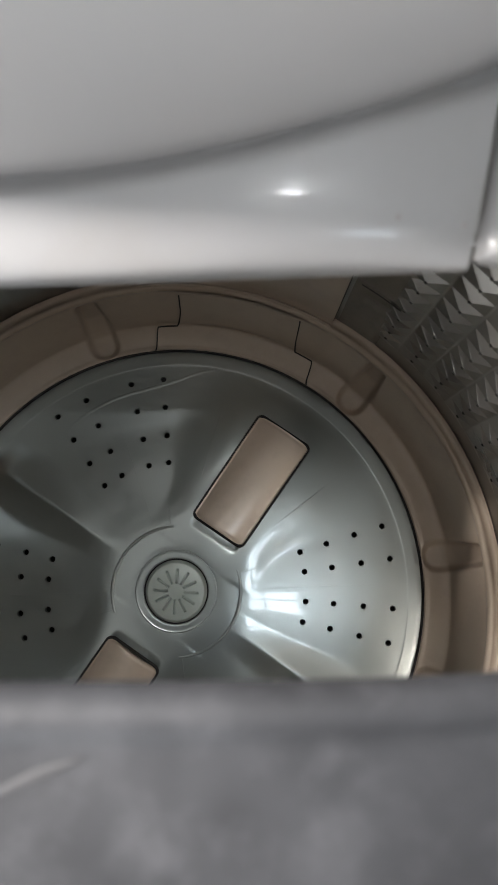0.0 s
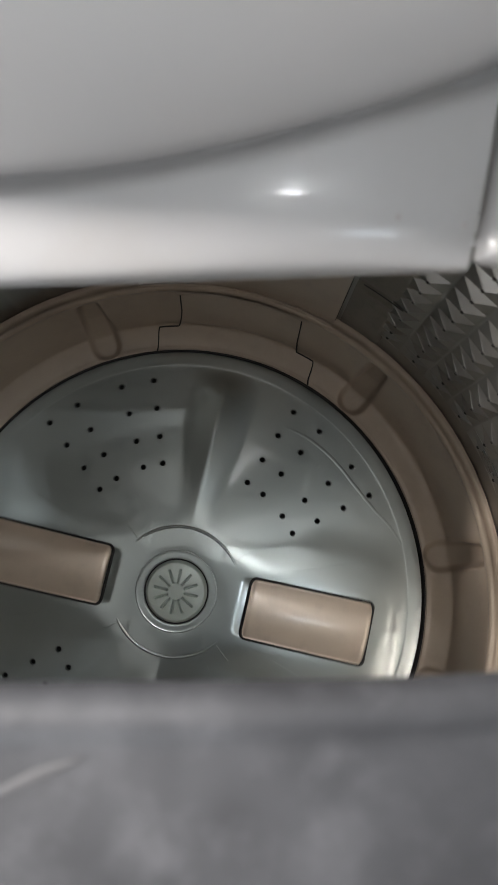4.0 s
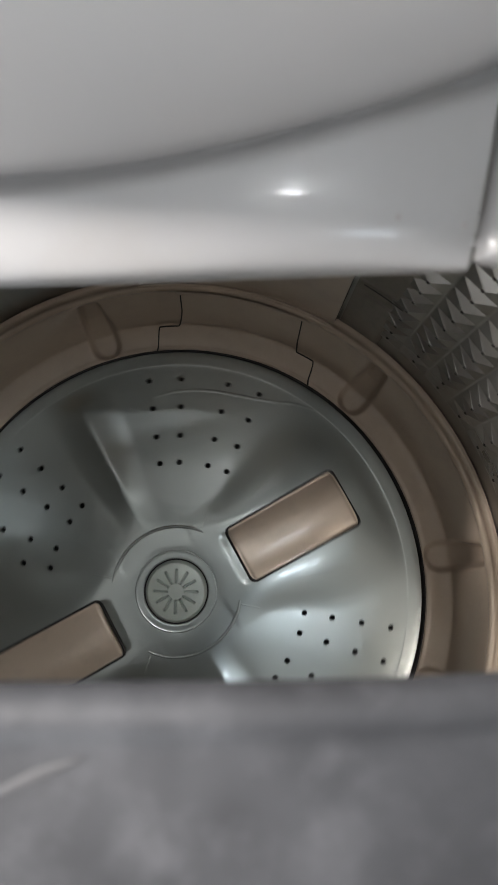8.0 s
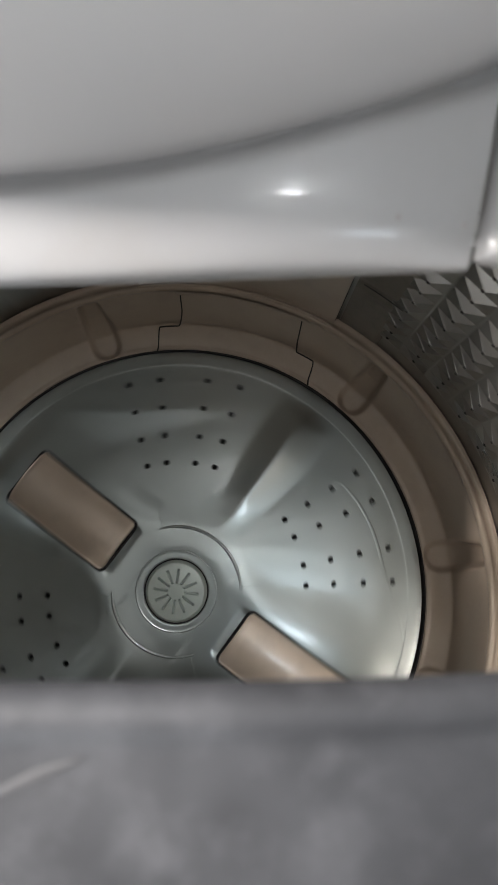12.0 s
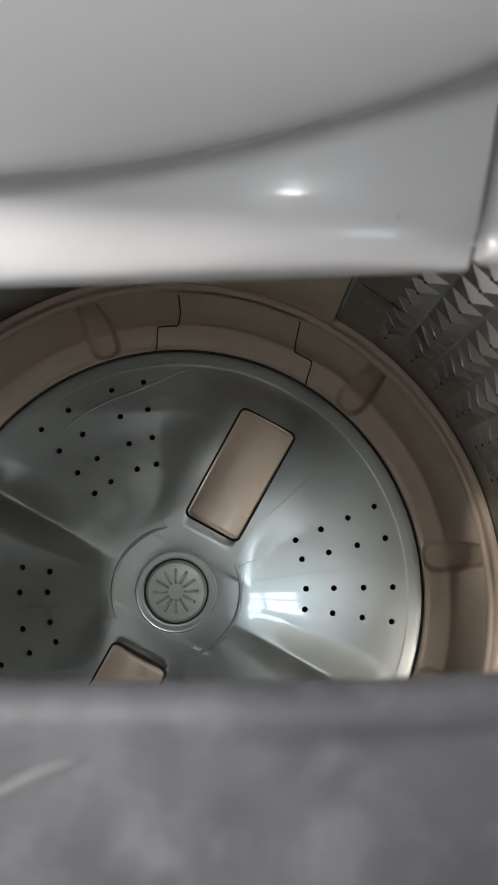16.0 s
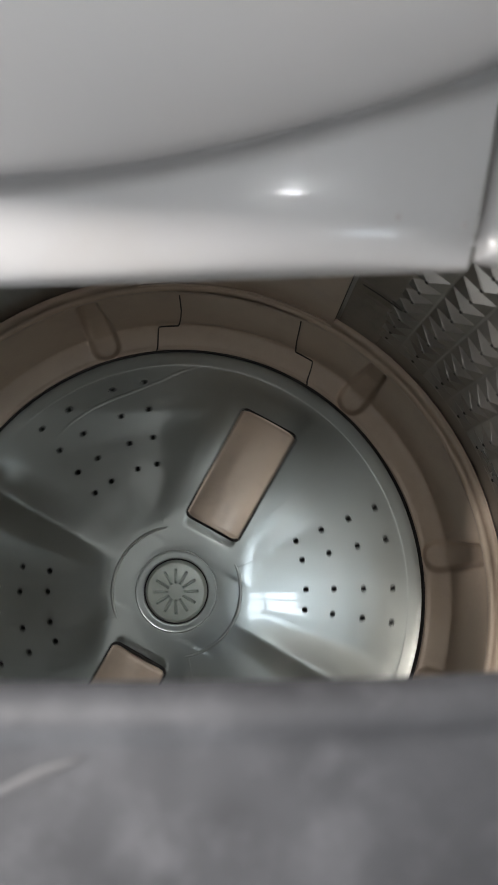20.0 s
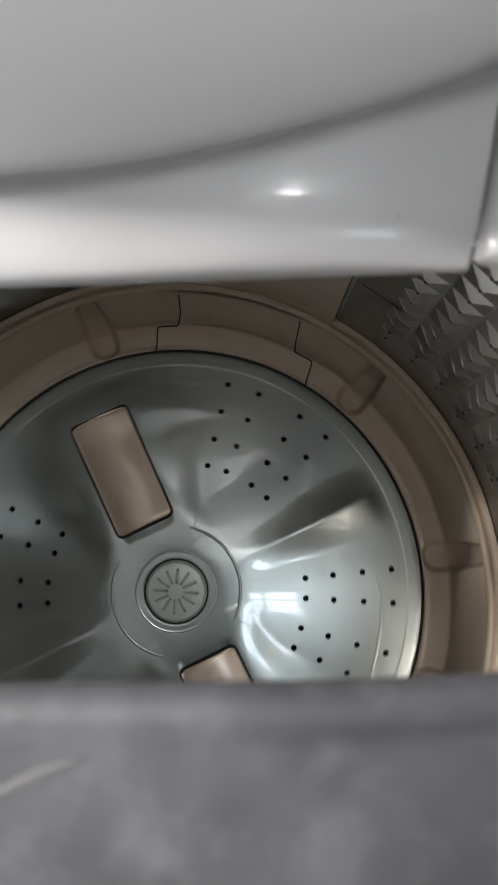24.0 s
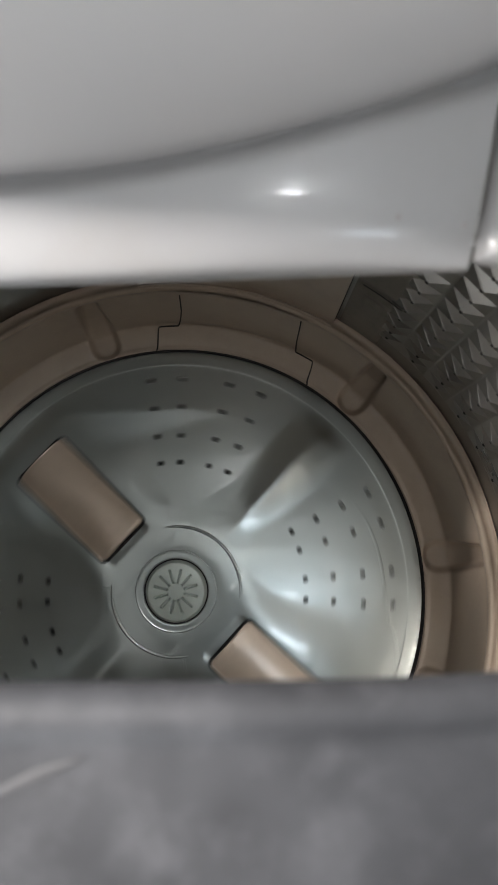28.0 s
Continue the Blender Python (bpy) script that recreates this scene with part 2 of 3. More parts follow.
def pulsator_disc():
    from mathutils.geometry import delaunay_2d_cdt
    centres = [Vector((r * math.cos(radians(g + a)), r * math.sin(radians(g + a)))) for g in HOLE_GROUPS for r in HOLE_RADII for a in HOLE_TURNS]
    pts, edges = [], []
    sides = 12
    for c in centres:
        n = len(pts)
        pts += [c + HOLE_SIZE * Vector((math.cos(2 * math.pi * k / sides), math.sin(2 * math.pi * k / sides))) for k in range(sides)]
        edges += [(n + k, n + (k + 1) % sides) for k in range(sides)]
    holes = np.array([tuple(c) for c in centres])
    radii = [0.028, 0.030] + list(np.arange(0.0325, 0.1820, 0.0022)) + [0.1826, 0.1834, 0.1838, 0.1842, 0.1846, 0.1851, 0.1858, 0.1870, 0.1885, 0.1900, 0.1920, RIM]
    for i, r in enumerate(radii):
        count = 128 if r < 0.045 else 256 if r < 0.09 else 512
        ring = len(pts)
        for j in range(count):
            a = 2 * math.pi * j / count
            p = (r * math.cos(a), r * math.sin(a))
            if np.min(np.hypot(holes[:, 0] - p[0], holes[:, 1] - p[1])) > HOLE_SIZE * 1.25 or r > 0.18:
                pts.append(Vector(p))
        if i in (0, len(radii) - 1):
            last = len(pts)
            edges += [(k, k + 1 if k + 1 < last else ring) for k in range(ring, last)]
    vs, _, fs, *_ = delaunay_2d_cdt(pts, edges, [], 0, 1e-6)
    flat = np.array([(v.x, v.y) for v in vs])
    keep = []
    for f in fs:
        c = flat[list(f)].mean(axis=0)
        if np.hypot(*c) < 0.0279 or np.min(np.hypot(holes[:, 0] - c[0], holes[:, 1] - c[1])) < HOLE_SIZE * 0.97:
            continue
        keep.append(tuple(f))
    verts = [(x, y, disc_height(x, y)) for x, y in flat]
    # walls of the holes and of the two rims
    seen = {}
    for f in keep:
        for k in range(len(f)):
            e = (f[k], f[(k + 1) % len(f)])
            seen[e] = seen.get(e, 0) + 1
    lip, under = {}, {}
    for a, b in list(seen):
        if (b, a) not in seen:
            for v in (a, b):
                if v not in under:
                    lip[v], under[v] = len(verts), len(verts) + 1
                    verts += [verts[v], (verts[v][0], verts[v][1], verts[v][2] - 0.004)]
            keep.append((lip[b], lip[a], under[a], under[b]))
    return mesh_of("disc", verts, keep, SILVER)


def paddle_mesh():
    """One champagne paddle: arched across, rounded at its ends, with a skirt that goes down into the housing."""
    nx, ny = 44, 24
    verts = []
    for i in range(nx + 1):
        u = i / nx
        x = PAD_IN + (PAD_OUT - PAD_IN) * u
        for j in range(ny + 1):
            v = -1 + 2 * j / ny
            half = PAD_HALF * (0.97 + 0.05 * u)
            # corners rounded in plan
            d = min(u, 1 - u) * (PAD_OUT - PAD_IN)
            corner = 0.0035
            if d < corner:
                half -= corner - math.sqrt(max(0.0, corner ** 2 - (corner - d) ** 2))
            end = step(min(u, 1 - u) * (PAD_OUT - PAD_IN), 0.0, 0.0025)
            arch = 0.0048 * (1 - abs(v) ** 2.0)
            z = crest_height(PAD_IN) * (1 - u) + crest_height(PAD_OUT) * u + 0.0035 * u * (1 - u) + 0.0012 + arch - 0.0010 * (1 - end)
            verts.append((x, v * half, z))
    faces = grid_faces(nx + 1, ny + 1, False)
    faces = [f[::-1] for f in faces]
    loop = [i * (ny + 1) for i in range(nx + 1)] + [nx * (ny + 1) + j for j in range(1, ny + 1)] + \
           [i * (ny + 1) + ny for i in range(nx - 1, -1, -1)] + [j for j in range(ny - 1, 0, -1)]
    base = len(verts)
    for k in loop:
        x, y, z = verts[k]
        verts.append((x, y, crest_height(x) - 0.004))
    n = len(loop)
    faces += [(loop[k], loop[(k + 1) % n], base + (k + 1) % n, base + k) for k in range(n)]
    return mesh_of("paddle", verts, faces, CHAMPAGNE)


def gasket_mesh():
    """The dark joint round a paddle: a thin rounded frame that lies on the housing."""
    outline = []
    w = 0.0018
    for cx, cy, a0 in ((PAD_OUT, PAD_HALF * 1.02, 0), (PAD_IN, PAD_HALF * 0.97, 90), (PAD_IN, -PAD_HALF * 0.97, 180), (PAD_OUT, -PAD_HALF * 1.02, 270)):
        sx, sy = (1 if cx == PAD_OUT else -1), (1 if cy > 0 else -1)
        for k in range(6):
            a = radians(a0 + 90 * k / 5)
            outline.append((cx - sx * 0.0035 + 0.0035 * math.cos(a), cy - sy * 0.0035 + 0.0035 * math.sin(a), math.cos(a), math.sin(a)))
    # points along the straight sides, so that the joint follows the housing
    full = []
    for p, q in zip(outline, outline[1:] + outline[:1]):
        count = max(1, round(math.hypot(q[0] - p[0], q[1] - p[1]) / 0.004))
        full += [tuple(p[k] + (q[k] - p[k]) * s / count for k in range(4)) for s in range(count)]
    outline = full
    n, verts = len(outline), []
    for x, y, nx, ny in outline:
        for off, dz in ((-0.0006, -0.0010), (-0.0003, 0.0009), (w, 0.0007), (w + 0.0004, -0.0045)):
            verts.append((x + nx * off, y + ny * off, crest_height(x) + dz))
    return mesh_of("joint", verts, grid_faces(n, 4, False) + [((n - 1) * 4 + k, (n - 1) * 4 + k + 1, k + 1, k) for k in range(3)], GAP)


def cap_mesh():
    """The screw cap in the middle, with twelve slots pressed into its top."""
    radii = [0.0, 0.003] + list(np.arange(0.005, 0.0215, 0.0006)) + [0.0218, 0.0226, 0.0234, 0.0240, 0.0243, 0.0244]
    count, verts = 288, []
    for r in radii:
        for j in range(count):
            a = 360 * j / count
            off = abs((a + 15) % 30 - 15)
            wide = radians(off) * r
            depth = 0.0040 * (1 - step(wide, 0.00055, 0.0010)) * step(r, 0.0062, 0.0072) * (1 - step(r, 0.0162, 0.0172))
            dome = 0.0180 - 0.0014 * (r / 0.0225) ** 2 - 0.005 * step(r, 0.0218, 0.0246)
            verts.append((r * math.cos(radians(a)), r * math.sin(radians(a)), dome - depth))
    return mesh_of("cap", verts, grid_faces(len(radii), count, True), CAP_GREY)


def pulsator():
    top = tagged(new("pulsator"), "silver washing machine pulsator disc with two champagne paddles", "pulsator")
    disc = part("disc", pulsator_disc(), top, "dished silver plastic disc with rows of holes")
    paddle, joint = paddle_mesh(), gasket_mesh()
    for turn in (0, 180):
        p = part("paddle", paddle, top, "glossy champagne plastic paddle")
        p.matrix_basis = pose(0, 0, 0, 0, 0, turn)
        part("joint", joint, p, "thin black joint")
    collar = [(0.0250, 0.0120), (0.0252, 0.0136), (0.0258, 0.0140), (0.0272, 0.0141), (0.0300, 0.0141), (0.0311, 0.0143), (0.0317, 0.0138), (0.0320, 0.0115)]
    part("collar", lathe("collar", fine_profile(collar, 3), SILVER, steps=128), top, "raised silver collar round the cap")
    part("collar_joint", lathe("collar_joint", [(0.0240, 0.0122), (0.0251, 0.0126)], GAP, steps=96), top, "dark joint round the cap")
    part("cap", cap_mesh(), top, "pale grey screw cap with twelve slots")
    for start in (37, 217):
        bead = [(0.0486, 0.0119), (0.0490, 0.0127), (0.0496, 0.0131), (0.0501, 0.0132), (0.0506, 0.0131), (0.0512, 0.0126), (0.0516, 0.0115)]
        part("bead", lathe("bead", bead, SILVER, start, start + 106, 60), top, "raised curved bead")
    # short mould ticks that run outwards from the ends of the beads
    for a in (40, 140, 220, 320):
        verts = []
        for k in range(7):
            r = 0.0515 + 0.0150 * k / 6
            for w, dz in ((-0.0005, -0.0002), (0.0, 0.0006), (0.0005, -0.0002)):
                x, y = r * math.cos(radians(a)) - w * math.sin(radians(a)), r * math.sin(radians(a)) + w * math.cos(radians(a))
                verts.append((x, y, disc_height(x, y) + dz))
        part("mould_tick", mesh_of("mould_tick", verts, grid_faces(7, 3, False), SILVER), top)
    # thin raised edges that run outwards beside the paddles
    for turn in (0, 180):
        for s in (1, -1):
            verts = []
            for k in range(13):
                u = k / 12
                x, y = 0.084 + 0.056 * u, s * (0.0350 + 0.0186 * u)
                w, h = 0.0005, 0.0007 * math.sin(math.pi * (0.1 + 0.8 * u))
                verts += [(x, y - w, disc_height(x, y - w) - 0.0002), (x, y, disc_height(x, y) + h), (x, y + w, disc_height(x, y + w) - 0.0002)]
            edge = part("raised_edge", mesh_of("raised_edge", verts, grid_faces(13, 3, False), SILVER), top)
            edge.matrix_basis = pose(0, 0, 0, 0, 0, turn)
    # low crease between the outer rows of holes, bent outwards at one end
    for g in (HOLE_GROUPS[0], HOLE_GROUPS[2]):
        verts = []
        for k in range(33):
            rel = 15 - 45 * k / 32
            r = float(np.interp(-rel, (-15, -8, 0, 10, 15, 20, 25, 30), (0.1575, 0.1615, 0.1635, 0.1650, 0.1672, 0.1710, 0.1780, 0.1830)))
            h = 0.0002 * math.sin(math.pi * (0.06 + 0.88 * k / 32))
            a = radians(g + rel)
            for dr, dz in ((-0.0018, -0.0001), (-0.0009, 0.7 * h), (0.0, h), (0.0009, 0.7 * h), (0.0018, -0.0001)):
                x, y = (r + dr) * math.cos(a), (r + dr) * math.sin(a)
                verts.append((x, y, disc_height(x, y) + dz))
        part("crease", mesh_of("crease", verts, grid_faces(33, 5, False), SILVER), top)
    for g in HOLE_GROUPS:
        verts = []
        for r in np.arange(0.058, 0.165, 0.004):
            a = radians(g)
            c, s = math.cos(a), math.sin(a)
            for w, dz in ((-0.0006, -0.0002), (0.0, 0.0002), (0.0006, -0.0002)):
                verts.append((r * c - w * s, r * s + w * c, dish_height(r) + dz))
        part("mould_line", mesh_of("mould_line", verts, grid_faces(len(verts) // 3, 3, False), SILVER), top)
    # dark plate stands in for the unlit space below the holes
    under = lathe("underside", [(0.026, -0.040), (0.180, -0.040), (0.1925, -0.004)], TUB, steps=96)
    part("underside", under, top, "dark plate for the shade behind the disc's holes")
    return top


# ---- the drum: tan base ring, filter column and embossed steel wall ----
RING = fine_profile([(0.1962, -0.0200), (0.1962, -0.0030), (0.1968, 0.0005), (0.1986, 0.0012), (0.2010, 0.0015), (0.2060, 0.0034), (0.2115, 0.0060), (0.2145, 0.0078), (0.2157, 0.0092), (0.2164, 0.0118), (0.2174, 0.0180),
                     (0.2188, 0.0250), (0.2212, 0.0360), (0.2235, 0.0480), (0.2254, 0.0570), (0.2252, 0.0600), (0.2264, 0.0625), (0.2285, 0.0630),
                     (0.2310, 0.0618), (0.2335, 0.0620), (0.2357, 0.0645)], 4)
WALL_R, WALL_LOW, WALL_TOP = 0.2365, 0.0630, 0.3220
DIMPLES = (7.3, 47.4, 107.5, 146.0, 184.0, 223.0, 262.0, 301.0, 340.0)


def ring_mesh():
    """The ring with its scooped dimples: each has a round inner end and straight sides that run up to the rib."""
    along = [0.0]
    for (r0, z0), (r1, z1) in zip(RING, RING[1:]):
        along.append(along[-1] + math.hypot(r1 - r0, z1 - z0))
    start = next(s for s, (r, z) in zip(along, RING) if r > 0.2085 and z > 0)
    stop = next(s for s, (r, z) in zip(along, RING) if z > 0.0565)

    def scoop(k, angle, r, z):
        s = along[k]
        for d in DIMPLES:
            across = abs(radians((angle - d + 180) % 360 - 180) * r)
            if across < 0.024 and z > 0:
                half = 0.0128 - 0.0040 * step(s, start, stop)
                away = math.hypot(across, max(0.0, start - s))
                dip = (1 - step(away, half - 0.0052, half + 0.0010)) * (1 - step(s, stop - 0.006, stop))
                lean = step(z, 0.006, 0.022)
                return r + 0.0098 * dip * lean, z - 0.0058 * dip * (1 - lean)
        return r, z
    return lathe("base_ring", RING, TAN, steps=1080, shift=scoop)


def cover_mesh(lift=0.0016):
    """The skirt of the filter column, laid over the ring: wide on the flat, narrower up the slope."""
    low = [p for p in RING if 0.1975 < p[0] and p[1] < 0.0125][:]
    high = [p for p in RING if 0.2105 <= p[0] <= 0.2256]
    verts, faces = [], []
    for prof, a0, a1 in ((low, 58.9, 95.4), (high, 64.2, 90.0)):
        base, n = len(verts), 60
        prof = [(r - (lift if z > 0.0125 else lift * 0.5), z + (lift if z <= 0.0125 else lift * 0.4)) for r, z in prof]
        for r, z in prof:
            for j in range(n + 1):
                a = radians(a0 + (a1 - a0) * j / n)
                verts.append((r * math.cos(a), r * math.sin(a), z))
        faces += [tuple(base + k for k in f) for f in grid_faces(len(prof), n + 1, False)]
    return mesh_of("column_skirt", verts, faces, TAN)


def on_ring(angle, s):
    """A point just above the ring's surface: s from 0 at the inner lip to 1 at the rib, by radius."""
    prof = [p for p in RING if p[0] >= 0.1975 and p[1] < 0.0605]
    k = s * (len(prof) - 1)
    i = min(int(k), len(prof) - 2)
    r = prof[i][0] + (prof[i + 1][0] - prof[i][0]) * (k - i)
    z = prof[i][1] + (prof[i + 1][1] - prof[i][1]) * (k - i)
    a = radians(angle)
    return Vector(((r - 0.0019) * math.cos(a), (r - 0.0019) * math.sin(a), z + 0.0012))


def seam_mesh(name, corners, width=0.0005):
    """A narrow dark seam on the ring through (angle, s) corners."""
    line = []
    for (a0, s0), (a1, s1) in zip(corners, corners[1:]):
        for k in range(8):
            line.append(on_ring(a0 + (a1 - a0) * k / 8, s0 + (s1 - s0) * k / 8))
    line.append(on_ring(*corners[-1]))
    verts = []
    for i, p in enumerate(line):
        way = (line[min(i + 1, len(line) - 1)] - line[max(i - 1, 0)]).normalized()
        out = Vector((-p.x, -p.y, 0.12)).normalized()
        side = way.cross(out).normalized() * width
        verts += [p - side - out * 0.0012, p - side, p + side, p + side - out * 0.0012]
    return mesh_of(name, verts, grid_faces(len(line), 4, False), GAP, False)


def wall_mesh():
    """Steel wall: upright rows of four-sided embossed points, a small opening at each of their corners, and smooth strips between."""
    columns, rows, low, dz = 60, 15, 0.0830, 0.0158
    verts, faces, known, marks, mark_faces = [], [], {}, [], []

    def at(angle, z, r=WALL_R):
        key = (round(angle % 360, 3), round(z, 5))
        if key not in known:
            known[key] = len(verts)
            verts.append((r * math.cos(radians(angle)), r * math.sin(radians(angle)), z))
        return known[key]

    period, wide, hole = 360 / columns, 5.7, 0.0014
    bend = math.degrees(hole / WALL_R)
    for c in range(columns):
        a = 35.3 + c * period
        end, after = a + wide, a + period
        for a0, a1 in ((a, end), (end, after)):
            faces.append([at(a0, WALL_LOW), at(a1, WALL_LOW), at(a1, low), at(a0, low)])
        for k in range(rows):
            z = low + k * dz
            base = [at(a, z), at(end, z), at(end, z + dz), at(a, z + dz)]
            faces.append([at(end, z), at(after, z), at(after, z + dz), at(end, z + dz)])
            if 52.0 < (a + wide / 2) % 360 < 165:
                faces.append(base)
                continue
            # four slopes up to a small round opening
            ta, tz = a + wide * 0.46, z + dz * 0.60
            deep = (0.0020, 0.0032, 0.0042)[k] if k < 3 else 0.0048
            tip = [at(ta + bend * u, tz + hole * v, WALL_R - deep) for u, v in ((-0.6, -1), (1, -0.6), (0.6, 1), (-1, 0.6))]
            faces += [(base[i], base[(i + 1) % 4], tip[(i + 1) % 4], tip[i]) for i in range(4)]
            # a small black disc over the opening, for the shade inside it
            ha, hz, hr = ta, tz, WALL_R - deep - 0.0004
            n = len(marks)
            for j in range(8):
                u, v = math.cos(j * math.pi / 4), math.sin(j * math.pi / 4)
                ra = radians(ha + math.degrees(0.0011 * u / WALL_R))
                rr = hr
                marks.append((rr * math.cos(ra), rr * math.sin(ra), hz + 0.0011 * v))
            mark_faces.append(tuple(range(n, n + 8)))
    return mesh_of("wall", verts, faces, STEEL, False), mesh_of("openings", marks, mark_faces, GAP, False)


def drum():
    top = tagged(new("wash_drum"), "steel washing drum with tan plastic base ring and embossed wall", "drum")
    part("base_ring", ring_mesh(), top, "tan plastic ring with scooped dimples")
    # black strip, added to darken the gap round the disc
    part("gap_shade", lathe("gap_shade", [(0.1942, -0.0060), (0.1953, -0.0014), (0.1958, -0.0002), (0.1966, -0.0001), (0.1972, -0.0010)], GAP, steps=360), top, "black strip for the shade in the gap round the disc")
    steel, openings = wall_mesh()
    wall = part("wall", steel, top, "embossed perforated steel wall")
    tagged(part("openings", openings, wall), "rows of black discs for the shade inside small openings", kind="stuff")
    part("column_skirt", cover_mesh(), top, "tan plastic skirt of the filter column")
    # column up the wall
    prof = [(0.2262, 0.0600), (0.2290, 0.0640), (0.2320, 0.0700), (0.2325, 0.1600), (0.2325, 0.3200)]
    column = lathe("filter_column", fine_profile(prof, 4), TAN, 59.4, 97.0, 40)
    part("filter_column", column, top, "smooth tan plastic filter column")
    # black faces stand in for the shaded gap beside the column
    for a in (59.4, 97.0):
        ar = radians(a)
        c, s = math.cos(ar), math.sin(ar)
        verts = [(r * c, r * s, z) for z in (0.066, 0.12, 0.20, 0.32) for r in (0.2320, 0.2370)]
        part("column_gap", mesh_of("column_gap", verts, grid_faces(4, 2, False), GAP, False), top, "black strip for the shaded gap beside the column")
    part("seam", seam_mesh("seam", [(96.0, 0.0), (94.8, 0.40), (90.6, 0.42), (89.4, 0.74), (89.3, 0.90)]), top, "thin dark stepped seam")
    part("seam", seam_mesh("seam", [(58.0, 0.0), (59.7, 0.40), (63.8, 0.42), (65.0, 0.92)]), top, "thin dark stepped seam")
    # plain plate beside the column, with a pressed groove
    levels, turns = [0.067 + 0.004 * k for k in range(34)], [58.7 - 0.25 * k for k in range(33)]
    verts = []
    for z in levels:
        for a in turns:
            # two pressed grooves, and edges that lie down to the wall
            press = 0.0016 * (1 - step(abs(z - 0.146), 0.002, 0.006)) + 0.0009 * (1 - step(abs(z - 0.128), 0.002, 0.006)) * step(57.0 - a, 0, 1)
            r = WALL_R - 0.0020 + press + 0.0014 * step(52.0 - a, 0.0, 1.3)
            verts.append((r * math.cos(radians(a)), r * math.sin(radians(a)), z))
    part("side_plate", mesh_of("side_plate", verts, grid_faces(34, 33, False), PLATE), top, "plain dark plate beside the column")
    # black strip laid on the plate, for the shade in a groove
    verts = []
    for k in range(13):
        a, z = 57.6 - 0.60 * k, 0.1465
        for dz in (-0.0009, 0.0009):
            verts.append(((WALL_R - 0.0024) * math.cos(radians(a)), (WALL_R - 0.0024) * math.sin(radians(a)), z + dz))
    part("groove", mesh_of("groove", verts, grid_faces(13, 2, False), GAP), top, "black strip for the shade of a narrow groove")
    lip = [(0.2350, 0.330), (0.2310, 0.336), (0.2330, 0.346), (0.2400, 0.348), (0.2440, 0.340), (0.2440, 0.330)]
    part("top_rim", lathe("top_rim", fine_profile(lip, 3), TAN, steps=120), top, "tan plastic balance ring")
    return top


def outer_tub():
    top = tagged(new("outer_tub"), "dark plastic outer tub round the drum", "tub")
    part("tub_wall", lathe("tub_wall", [(0.0, -0.045), (0.20, -0.045), (0.2500, -0.030), (0.2520, 0.340)], TUB, steps=120), top)
    return top


# ---- the machine: cabinet, rear deck with rounded lip, raised lid, front cover ----
def crease(x):
    """How far back the rear deck goes at x: it bows forwards in the middle of the machine."""
    return 0.1469 + 0.0613 * (x + 0.021) + 1.297 * (x + 0.021) ** 2


def deck_end(y):
    """Where the rear deck ends and the side deck begins."""
    return 0.1190 + 0.19 * (y - 0.1198)


